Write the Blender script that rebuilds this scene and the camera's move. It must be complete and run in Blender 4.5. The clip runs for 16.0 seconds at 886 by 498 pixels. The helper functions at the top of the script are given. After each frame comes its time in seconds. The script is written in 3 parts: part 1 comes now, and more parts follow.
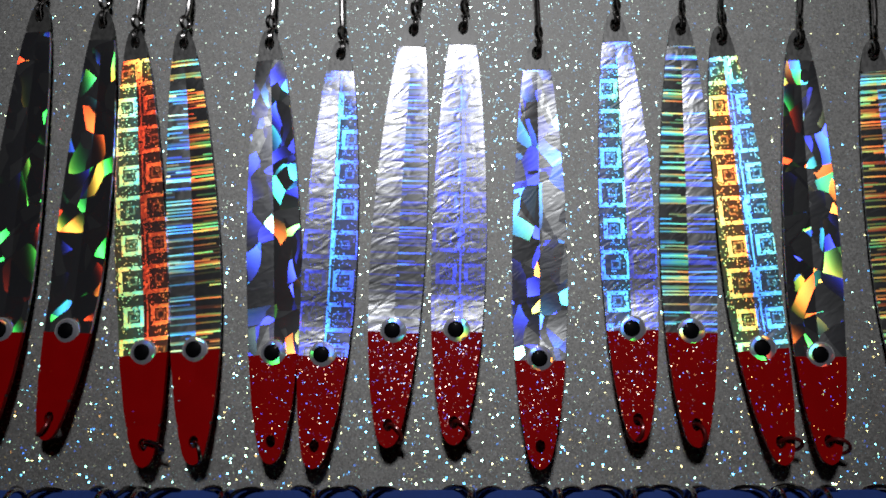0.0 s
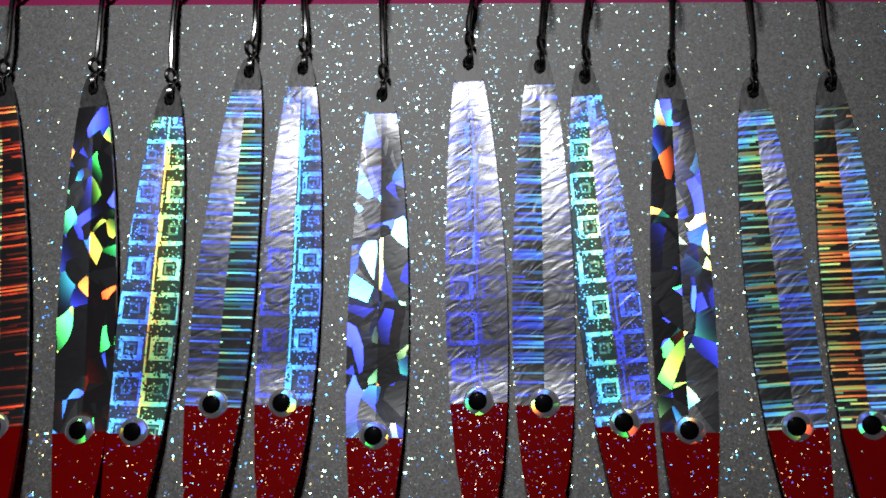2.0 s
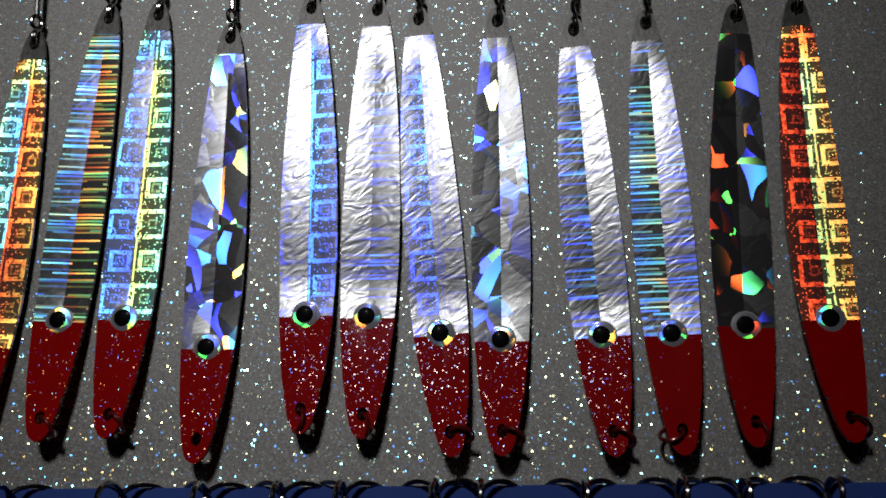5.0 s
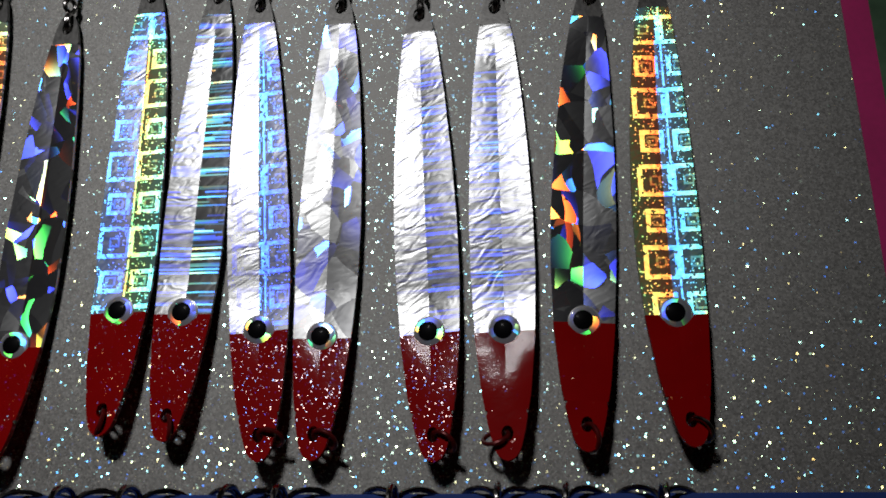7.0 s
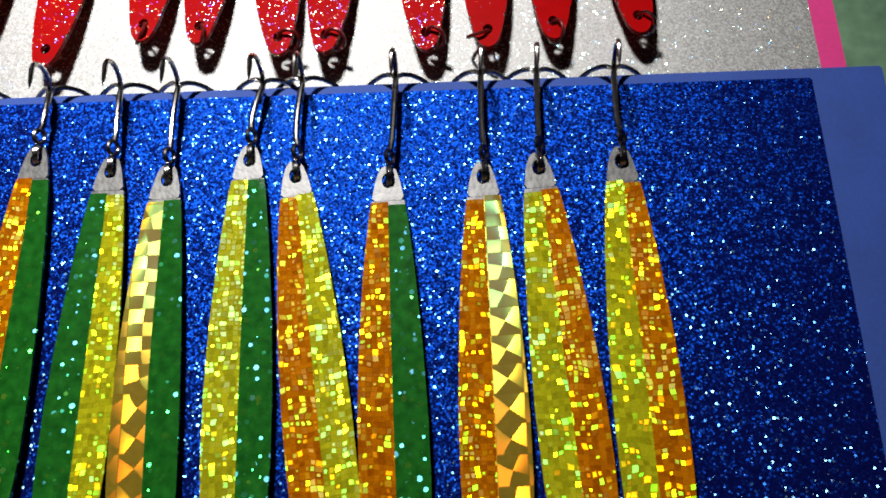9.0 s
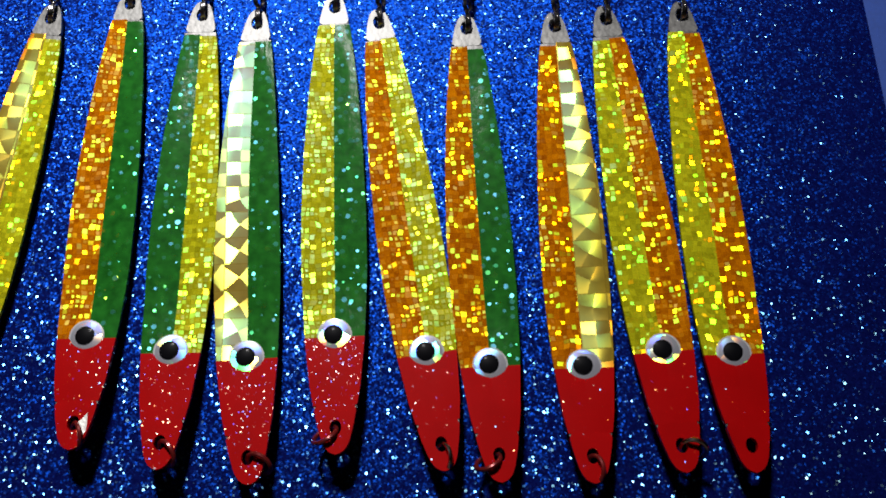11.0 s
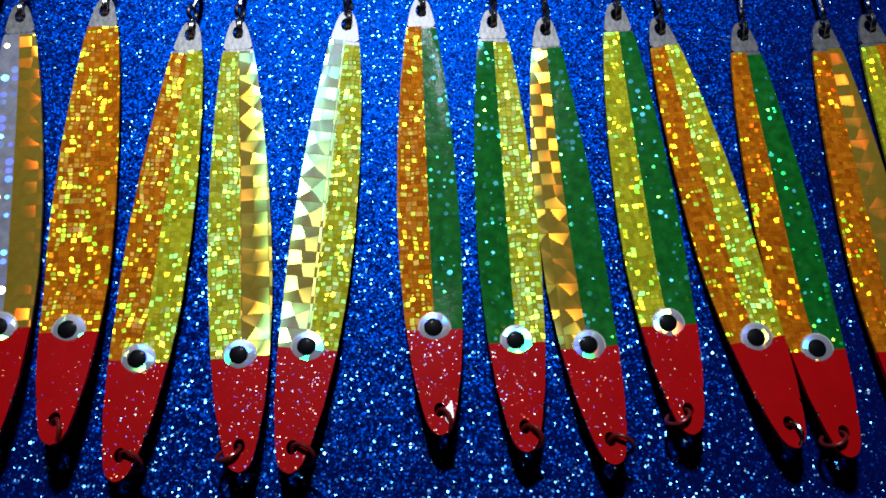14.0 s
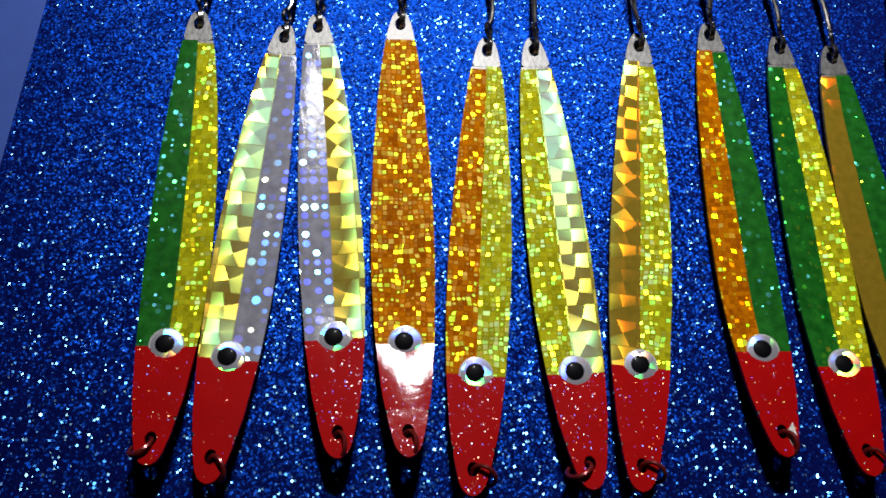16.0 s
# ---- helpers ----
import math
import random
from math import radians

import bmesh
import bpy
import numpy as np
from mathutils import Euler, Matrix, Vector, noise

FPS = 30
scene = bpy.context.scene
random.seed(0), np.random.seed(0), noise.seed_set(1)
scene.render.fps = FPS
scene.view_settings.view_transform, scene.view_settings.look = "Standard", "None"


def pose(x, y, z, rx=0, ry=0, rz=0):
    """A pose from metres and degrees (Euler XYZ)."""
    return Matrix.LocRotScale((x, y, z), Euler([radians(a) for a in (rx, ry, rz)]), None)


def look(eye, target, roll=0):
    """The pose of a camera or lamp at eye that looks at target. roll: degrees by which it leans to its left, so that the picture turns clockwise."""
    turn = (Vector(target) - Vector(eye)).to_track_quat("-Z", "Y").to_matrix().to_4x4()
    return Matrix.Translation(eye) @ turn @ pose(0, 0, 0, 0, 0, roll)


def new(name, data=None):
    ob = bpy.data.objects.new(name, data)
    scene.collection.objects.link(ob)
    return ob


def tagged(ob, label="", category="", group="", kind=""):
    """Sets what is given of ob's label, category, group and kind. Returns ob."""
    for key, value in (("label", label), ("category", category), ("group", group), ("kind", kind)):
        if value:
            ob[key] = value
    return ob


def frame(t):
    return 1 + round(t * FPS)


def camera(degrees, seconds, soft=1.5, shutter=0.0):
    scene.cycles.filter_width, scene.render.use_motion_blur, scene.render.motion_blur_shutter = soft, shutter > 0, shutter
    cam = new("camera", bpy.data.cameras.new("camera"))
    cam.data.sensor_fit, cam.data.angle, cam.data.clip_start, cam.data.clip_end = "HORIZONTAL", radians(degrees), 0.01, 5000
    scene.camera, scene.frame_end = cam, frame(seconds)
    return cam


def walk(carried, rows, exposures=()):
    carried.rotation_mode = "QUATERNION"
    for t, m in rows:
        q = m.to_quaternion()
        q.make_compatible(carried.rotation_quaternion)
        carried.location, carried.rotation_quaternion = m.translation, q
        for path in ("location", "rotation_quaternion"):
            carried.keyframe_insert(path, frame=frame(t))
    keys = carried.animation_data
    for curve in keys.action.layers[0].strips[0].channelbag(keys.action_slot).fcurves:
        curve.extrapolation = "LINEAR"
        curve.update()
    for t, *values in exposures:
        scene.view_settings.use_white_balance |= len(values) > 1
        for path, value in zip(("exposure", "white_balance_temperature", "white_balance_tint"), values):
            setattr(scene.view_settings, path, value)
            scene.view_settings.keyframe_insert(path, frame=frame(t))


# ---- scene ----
cam = camera(49.7, 16.0, soft=1.8)
PATH = [
    (0, (0.00905, -0.00867, 0.30247), (-0.0657, 1.9578, 0.6596), 1.60),
    (0.5, (0.02355, -0.00614, 0.30208), (-0.1102, 1.9551, 0.6706), 1.50),
    (1, (0.03492, -0.00198, 0.30238), (-0.1429, 1.9558, 0.6707), 1.67),
    (1.5, (0.04342, 0.00457, 0.30927), (-0.1318, 1.9641, 0.6694), 1.49),
    (2, (0.04558, 0.01255, 0.31109), (-0.0805, 1.9593, 0.7518), 1.39),
    (2.5, (0.04814, 0.01758, 0.30374), (-0.0680, 1.9614, 0.7598), 1.35),
    (3, (0.05388, 0.00564, 0.28967), (-0.0800, 1.9350, 0.7993), 1.51),
    (3.2, (0.05596, 0.00115, 0.28510), (-0.0796, 1.9275, 0.8055), 1.52),
    (5.3, (0.08874, 0.01162, 0.28802), (-0.0731, 1.9376, 0.8022), 1.40),
    (5.5, (0.09324, 0.01350, 0.28832), (-0.0798, 1.9366, 0.8098), 1.40),
    (6, (0.10247, 0.01920, 0.29008), (-0.0864, 1.9382, 0.8208), 1.53),
    (6.5, (0.11409, 0.02345, 0.28757), (-0.1072, 1.9263, 0.8621), 1.90),
    (7, (0.11928, 0.02833, 0.27991), (-0.0974, 1.9125, 0.9146), 2.05),
    (7.5, (0.11979, 0.03209, 0.26205), (-0.0707, 1.8946, 0.9655), 2.29),
    (8, (0.11602, 0.03203, 0.23788), (-0.0310, 1.8754, 0.9997), 2.25),
    (8.5, (0.11813, 0.03022, 0.21087), (-0.0417, 1.8635, 0.9942), 2.06),
    (9, (0.11450, 0.02802, 0.18719), (0.0019, 1.8722, 0.9528), 1.26),
    (9.5, (0.10789, 0.02547, 0.16759), (0.0378, 1.8661, 0.9468), 1.13),
    (9.7, (0.10631, 0.02467, 0.16207), (0.0336, 1.8628, 0.9469), 1.36),
    (11.8, (0.08401, 0.02406, 0.15579), (0.0865, 1.9001, 0.8489), 0.88),
    (12, (0.08205, 0.02212, 0.15667), (0.0743, 1.8971, 0.8527), 0.88),
    (12.5, (0.06741, 0.02213, 0.15601), (0.1086, 1.8896, 0.8707), 0.32),
    (13, (0.05457, 0.01984, 0.15415), (0.1198, 1.8818, 0.8813), -0.02),
    (13.5, (0.03817, 0.01957, 0.15151), (0.1359, 1.8763, 0.8884), -0.68),
    (14, (0.02249, 0.01801, 0.14927), (0.0982, 1.8717, 0.8963), -0.58),
    (14.5, (0.00700, 0.02055, 0.15004), (0.0980, 1.8754, 0.8926), -0.54),
    (15, (-0.00768, 0.02052, 0.15244), (0.0790, 1.8801, 0.8835), -0.19),
    (15.5, (-0.02799, 0.01826, 0.15181), (0.0892, 1.8687, 0.9016), 0.23),
    (16, (-0.04251, 0.02146, 0.14812), (0.0752, 1.8542, 0.9400), 0.59),
]
EXPOSURES = [
    (0.0, -2.55, 6250, 10), (1.5, -2.8, 6250, 10), (3.0, -2.85, 6250, 10), (5.5, -2.95, 6500, 10), (7.0, -2.75, 6500, 10), (8.0, -2.35, 6500, 10),
    (8.2, -1.85, 6500, 10), (8.5, -1.2, 6500, 10), (8.8, -0.4, 6500, 10), (9.2, -0.05, 6600, 10), (12.0, -0.15, 6600, 10), (12.5, -0.2, 6500, 10),
    (13.0, -0.3, 5850, 10), (13.5, -0.3, 5450, 10), (14.0, -0.35, 5600, 10), (14.5, -0.35, 5900, 10), (15.0, -0.35, 6300, 10), (16.0, -0.3, 6500, 10),
]
walk(cam, [(t, look(eye, target, roll)) for t, eye, target, roll in PATH], EXPOSURES)

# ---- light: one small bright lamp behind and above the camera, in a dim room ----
world = bpy.data.worlds.new("room_air")
scene.world = world
world.use_nodes = True
world.node_tree.nodes["Background"].inputs["Color"].default_value = (0.9, 0.95, 1.0, 1)
world.node_tree.nodes["Background"].inputs["Strength"].default_value = 0.03

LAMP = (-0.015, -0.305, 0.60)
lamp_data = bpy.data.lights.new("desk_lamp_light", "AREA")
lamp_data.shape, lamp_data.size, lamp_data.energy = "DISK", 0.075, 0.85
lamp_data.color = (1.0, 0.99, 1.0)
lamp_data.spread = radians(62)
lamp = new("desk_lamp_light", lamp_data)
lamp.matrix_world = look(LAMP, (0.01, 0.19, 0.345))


# ---- node helpers ----
class Nodes:
    """Short hand for node trees: a method adds a node and returns its first output."""

    def __init__(self, name):
        self.mat = bpy.data.materials.new(name)
        self.mat.use_nodes = True
        self.tree = self.mat.node_tree
        self.tree.nodes.clear()

    def add(self, kind, props=None, out=0, **sockets):
        node = self.tree.nodes.new("ShaderNode" + kind)
        for key, value in (props or {}).items():
            setattr(node, key, value)
        for key, value in sockets.items():
            socket = node.inputs[int(key[1:])] if key[0] == "i" and key[1:].isdigit() else node.inputs[key.replace("_", " ")]
            if isinstance(value, bpy.types.NodeSocket):
                self.tree.links.new(value, socket)
            else:
                socket.default_value = value
        return node.outputs[out]

    def math(self, op, a, b=0.0, c=0.0):
        return self.add("Math", {"operation": op}, i0=a, i1=b, i2=c)

    def vec(self, op, a, b=(0, 0, 0)):
        return self.add("VectorMath", {"operation": op}, i0=a, i1=b)

    def scaled(self, a, k):
        return self.add("VectorMath", {"operation": "SCALE"}, i0=a, Scale=k)

    def xyz(self, x, y, z):
        return self.add("CombineXYZ", X=x, Y=y, Z=z)

    def split(self, v):
        node = self.tree.nodes.new("ShaderNodeSeparateXYZ")
        self.tree.links.new(v, node.inputs[0])
        return node.outputs[0], node.outputs[1], node.outputs[2]

    def step(self, a, low, high):
        return self.add("MapRange", {"clamp": True}, Value=a, i1=low, i2=high)

    def mixed(self, fac, a, b):
        return self.add("MixShader", i0=fac, i1=a, i2=b)

    def sum(self, a, b):
        return self.add("AddShader", i0=a, i1=b)

    def colour(self, fac, a, b):
        node = self.tree.nodes.new("ShaderNodeMix")
        node.data_type = "RGBA"
        for socket, value in ((node.inputs[0], fac), (node.inputs[6], a), (node.inputs[7], b)):
            if isinstance(value, bpy.types.NodeSocket):
                self.tree.links.new(value, socket)
            else:
                socket.default_value = value
        return node.outputs[2]

    def done(self, shader):
        self.tree.links.new(shader, self.tree.nodes.new("ShaderNodeOutputMaterial").inputs[0])
        return self.mat

    def normal(self, d):
        """The surface's normal, tilted across and along by the vector d."""
        n = self.add("NewGeometry", out=1)
        return self.vec("NORMALIZE", self.vec("ADD", n, d))

    def rainbow(self, d, rough, tint=(1, 1, 1), spread=0.35, gain=1.0, stretch=0.0):
        """A grating: three lobes whose tilt grows with the wavelength."""
        lobes = []
        for rgb, k in (((1, 0.07, 0.015), 1 + spread), ((0.05, 1, 0.07), 1.0), ((0.05, 0.09, 1), 1 - spread)):
            col = tuple(gain * c * t for c, t in zip(rgb, tint)) + (1,)
            lobes.append(self.add("BsdfAnisotropic", {"distribution": "BECKMANN"}, Color=col, Roughness=rough, Anisotropy=stretch, Normal=self.normal(self.scaled(d, k)), Tangent=self.xyz(1.0, 0.0, 0.0)))
        return self.sum(self.sum(lobes[0], lobes[1]), lobes[2])

    def orders(self, d, rough, tint, spread, gain, stretch):
        """The first orders of a grating to both of its sides."""
        return self.sum(self.rainbow(d, rough, tint, spread, gain, stretch), self.rainbow(self.scaled(d, -1.0), rough, tint, spread, gain, stretch))


def local(n, slide=True):
    """Coordinates in metres on the thing, slid by chance from thing to thing."""
    p = n.add("TexCoord", out=3)
    if slide:
        r = n.add("ObjectInfo", out=5)
        p = n.vec("ADD", p, n.xyz(n.math("MULTIPLY", r, 0.37), 0.0, n.math("MULTIPLY", r, 1.91)))
    x, y, z = n.split(p)
    return n.xyz(x, 0.0, z), x, z


def tilt(n, random_colour, size, up=0.0):
    """A chance tilt across (x) and along (z) from a random colour."""
    r, g, b = n.split(random_colour)
    return n.xyz(n.math("MULTIPLY", n.math("SUBTRACT", r, 0.5), size), 0.0, n.math("ADD", n.math("MULTIPLY", n.math("SUBTRACT", g, 0.5), size), up))


def chance(n, a, b):
    """Another chance number, out of two."""
    return n.math("FRACT", n.math("MULTIPLY", n.math("ADD", a, b), 7.31))


def plain(name, rgb, rough=0.5, metal=0.0, grain=0.15, scale=400.0, bump=0.1, coat=0.0, spec=0.5):
    n = Nodes(name)
    p = n.add("TexCoord", out=3)
    fine = n.add("TexNoise", Vector=p, Scale=scale, Detail=4.0)
    coarse = n.add("TexNoise", Vector=p, Scale=scale / 12, Detail=2.0)
    f = n.math("ADD", n.math("MULTIPLY", fine, 0.5), n.math("MULTIPLY", coarse, 0.5))
    dark = tuple(c * (1 - grain * 2) for c in rgb) + (1,)
    light = tuple(min(1, c * (1 + grain * 2)) for c in rgb) + (1,)
    col = n.colour(n.step(f, 0.3, 0.7), dark, light)
    nrm = n.add("Bump", Strength=bump, Distance=0.0004, Height=f)
    return n.done(n.add("BsdfPrincipled", Base_Color=col, Roughness=n.math("ADD", rough - 0.06, n.math("MULTIPLY", fine, 0.12)), Metallic=metal, Specular_IOR_Level=spec, Coat_Weight=coat, Coat_Roughness=0.12, Normal=nrm))


def glitter_card(name, ground, shade, bed_tint, tint, flake, lit, gain, tilt_size, sheen, bed_tilt, spread, fine=0.3, bed_rough=0.5, lean=0.0):
    """Card strewn with glitter: coarse bright flakes over a bed of finer ones."""
    n = Nodes(name)
    p, x, z = local(n, False)
    bed = n.add("TexVoronoi", {"feature": "F1"}, out=1, Vector=p, Scale=1.6 / flake)
    bed_d = n.add("TexVoronoi", {"feature": "F1"}, out=0, Vector=p, Scale=1.6 / flake)
    coarse_d = n.add("TexVoronoi", {"feature": "F1"}, out=0, Vector=p, Scale=1.0 / flake)
    coarse_c = n.add("TexVoronoi", {"feature": "F1"}, out=1, Vector=p, Scale=1.0 / flake)
    r, g, b = n.split(coarse_c)
    soft = n.add("TexNoise", Vector=p, Scale=55.0, Detail=3.0)
    br, bg, bb = n.split(bed)
    col = n.colour(n.step(n.math("ADD", n.math("MULTIPLY", bb, 0.6), n.math("MULTIPLY", soft, 0.4)), 0.2, 0.8), shade, ground)
    matt = n.add("BsdfDiffuse", Color=col)
    gloss = n.add("BsdfAnisotropic", {"distribution": "BECKMANN"}, Color=bed_tint, Roughness=bed_rough, Normal=n.normal(tilt(n, bed, bed_tilt, lean)))
    base = n.mixed(sheen, matt, gloss)
    near = n.math("POWER", n.math("DIVIDE", n.math("SUBTRACT", 1.0, b), lit), 0.6)
    flakes = n.rainbow(n.scaled(tilt(n, coarse_c, tilt_size), near), 0.28, tint, spread, gain)
    # flakes differ in size: the chance number that lights them also widens them
    edge = n.math("ADD", 0.24, n.math("MULTIPLY", chance(n, r, g), 0.30))
    disc = n.math("MULTIPLY", n.math("LESS_THAN", coarse_d, edge), n.math("GREATER_THAN", b, 1 - lit))
    specks = n.rainbow(n.scaled(tilt(n, bed, tilt_size), n.math("MULTIPLY", n.math("SUBTRACT", 1.0, bb), 1.8)), 0.3, tint, spread, gain * fine)
    speck = n.math("MULTIPLY", n.math("LESS_THAN", bed_d, 0.36), n.math("GREATER_THAN", bb, 0.45))
    return n.done(n.mixed(disc, n.mixed(speck, base, n.sum(base, specks)), n.sum(base, flakes)))


grey_glitter = glitter_card("grey_glitter", (0.26, 0.255, 0.238, 1), (0.205, 0.20, 0.188, 1), (0.33, 0.325, 0.31, 1), (0.74, 1, 0.88), 0.00052, 0.68, 0.66, 1.45, 0.5, 0.16, 0.13, 0.14, 0.55)
blue_glitter = glitter_card("blue_glitter", (0.007, 0.014, 0.19, 1), (0.003, 0.007, 0.11, 1), (0.001, 0.020, 0.155, 1), (0.20, 0.54, 1.0), 0.00055, 0.85, 0.22, 1.25, 0.6, 0.45, 0.05, 0.1, 0.39, -0.04)
pink_card = plain("pink_card", (0.66, 0.025, 0.20), 0.7, 0, 0.06, 900)
blue_foam = plain("blue_foam", (0.017, 0.060, 0.30), 0.75, 0, 0.08, 1200, 0.2)
green_wall = plain("green_wall", (0.16, 0.30, 0.17), 0.8, 0, 0.22, 160, 0.4)
room_paint = plain("room_paint", (0.40, 0.39, 0.37), 0.9, 0, 0.05, 20)
table_wood = plain("table_wood", (0.16, 0.10, 0.06), 0.5, 0, 0.2, 40)
raw_metal = plain("raw_metal", (0.105, 0.103, 0.098), 0.44, 0.55, 0.25, 900, 0.3)
bare_chip = plain("bare_chip", (0.55, 0.54, 0.50), 0.45, 0.5, 0.25, 900, 0.6)
dark_nickel = plain("dark_nickel", (0.42, 0.40, 0.385), 0.2, 1.0, 0.1, 900, 0.05)
ring_red = plain("ring_red", (0.16, 0.012, 0.012), 0.3, 0.4, 0.2, 900, 0.1, 0.5)
pupil_black = plain("pupil_black", (0.003, 0.003, 0.004), 0.5, 0, 0.1, 900, 0.0, 0.03, 0.05)


def red_paint(sparkle, gain):
    """Red lacquer, here and there with holographic dust in it."""
    n = Nodes("red_paint")
    p, x, z = local(n)
    c = n.add("TexVoronoi", {"feature": "F1"}, out=1, Vector=p, Scale=2600.0)
    dist = n.add("TexVoronoi", {"feature": "F1"}, out=0, Vector=p, Scale=2600.0)
    r, g, b = n.split(c)
    soft = n.add("TexNoise", Vector=p, Scale=160.0, Detail=4.0)
    col = n.colour(soft, (0.27, 0.0010, 0.0014, 1), (0.40, 0.0016, 0.0024, 1))
    nrm = n.add("Bump", Strength=0.14, Distance=0.0006, Height=soft)
    base = n.add("BsdfPrincipled", Base_Color=col, Roughness=0.5, Specular_IOR_Level=0.02, Coat_Weight=0.15, Coat_Roughness=0.085, Coat_Normal=nrm)
    dust = n.sum(base, n.rainbow(n.scaled(tilt(n, c, 1.1), chance(n, r, g)), 0.26, (1, 0.72, 0.8), 0.25, gain))
    spot = n.math("MULTIPLY", n.math("LESS_THAN", dist, 0.38), n.math("GREATER_THAN", b, 1 - sparkle))
    return n.done(n.mixed(spot, base, dust))


red_dusty, red_clean, red_speckled = red_paint(0.65, 0.2), red_paint(0.08, 0.08), red_paint(0.5, 0.06)


def mirror_base(n, p, rgb, rough, wrinkle=0.5):
    waves = n.add("TexNoise", Vector=n.vec("MULTIPLY", n.add("VectorRotate", {"rotation_type": "Y_AXIS"}, Vector=p, Angle=0.5), (0.55, 1, 1.3)), Scale=360.0, Detail=1.0, Distortion=1.4)
    scratch = n.add("TexNoise", Vector=n.vec("MULTIPLY", p, (1, 1, 9.0)), Scale=500.0, Detail=2.0)
    nrm = n.add("Bump", Strength=wrinkle, Distance=0.0002, Height=n.math("ADD", waves, n.math("MULTIPLY", scratch, 0.06)))
    return n.mixed(0.06, n.add("BsdfAnisotropic", {"distribution": "GGX"}, Color=rgb, Roughness=rough, Normal=nrm), n.add("BsdfDiffuse", Color=(0.5, 0.5, 0.52, 1)))


SILVER = (0.215, 0.218, 0.216, 1)


def random_turn(n, value, size):
    """A tilt of the given size in a direction taken from a chance value between 0 and 1."""
    angle = n.math("MULTIPLY", value, 6.283)
    return n.xyz(n.math("MULTIPLY", n.math("COSINE", angle), size), 0.0, n.math("MULTIPLY", n.math("SINE", angle), size))


def foil_shards():
    """Silver foil pressed into splinters, each with a grating that runs its own way."""
    n = Nodes("foil_shards")
    p, x, z = local(n)
    warp = n.add("TexNoise", out=1, Vector=p, Scale=90.0, Detail=0.0)
    q = n.vec("MULTIPLY", n.vec("ADD", p, n.scaled(warp, 0.006)), (1.0, 1, 0.72))
    c = n.add("TexVoronoi", {"feature": "F1"}, out=1, Vector=q, Scale=200.0)
    c2 = n.add("TexVoronoi", {"feature": "F1", "distance": "MANHATTAN"}, out=1, Vector=n.vec("ADD", q, (0.31, 0, 0.17)), Scale=150.0)
    spot = n.add("TexVoronoi", {"feature": "F1"}, out=2, Vector=q, Scale=200.0)
    r, g, b = n.split(c)
    angle = n.math("MULTIPLY", g, 6.283)
    across = n.add("VectorMath", {"operation": "DOT_PRODUCT"}, out=1, i0=n.vec("SUBTRACT", q, spot), i1=n.xyz(n.math("COSINE", angle), 0.0, n.math("SINE", angle)))
    half = n.math("GREATER_THAN", across, n.math("MULTIPLY", n.math("SUBTRACT", r, 0.5), 0.0015))
    both = n.colour(half, c, n.vec("FRACTION", n.vec("ADD", n.scaled(c, 2.7), n.scaled(c2, 0.6))))
    r, g, b = n.split(both)
    fan = n.math("MULTIPLY", n.add("VectorMath", {"operation": "DOT_PRODUCT"}, out=1, i0=n.vec("SUBTRACT", q, spot), i1=(1.0, 0.0, 0.6)), 14.0)
    d = random_turn(n, n.math("ADD", r, fan), n.math("ADD", 0.12, n.math("MULTIPLY", g, 0.42)))
    grating = n.orders(d, 0.25, (1, 0.74, 1.0), 0.42, 0.30, 0.0)
    base = mirror_base(n, p, SILVER, 0.28, 0.25)
    dull = n.mixed(0.55, base, n.add("BsdfDiffuse", Color=(0.02, 0.02, 0.025, 1)))
    return n.done(n.mixed(n.step(b, 0.18, 0.22), base, n.sum(dull, grating)))


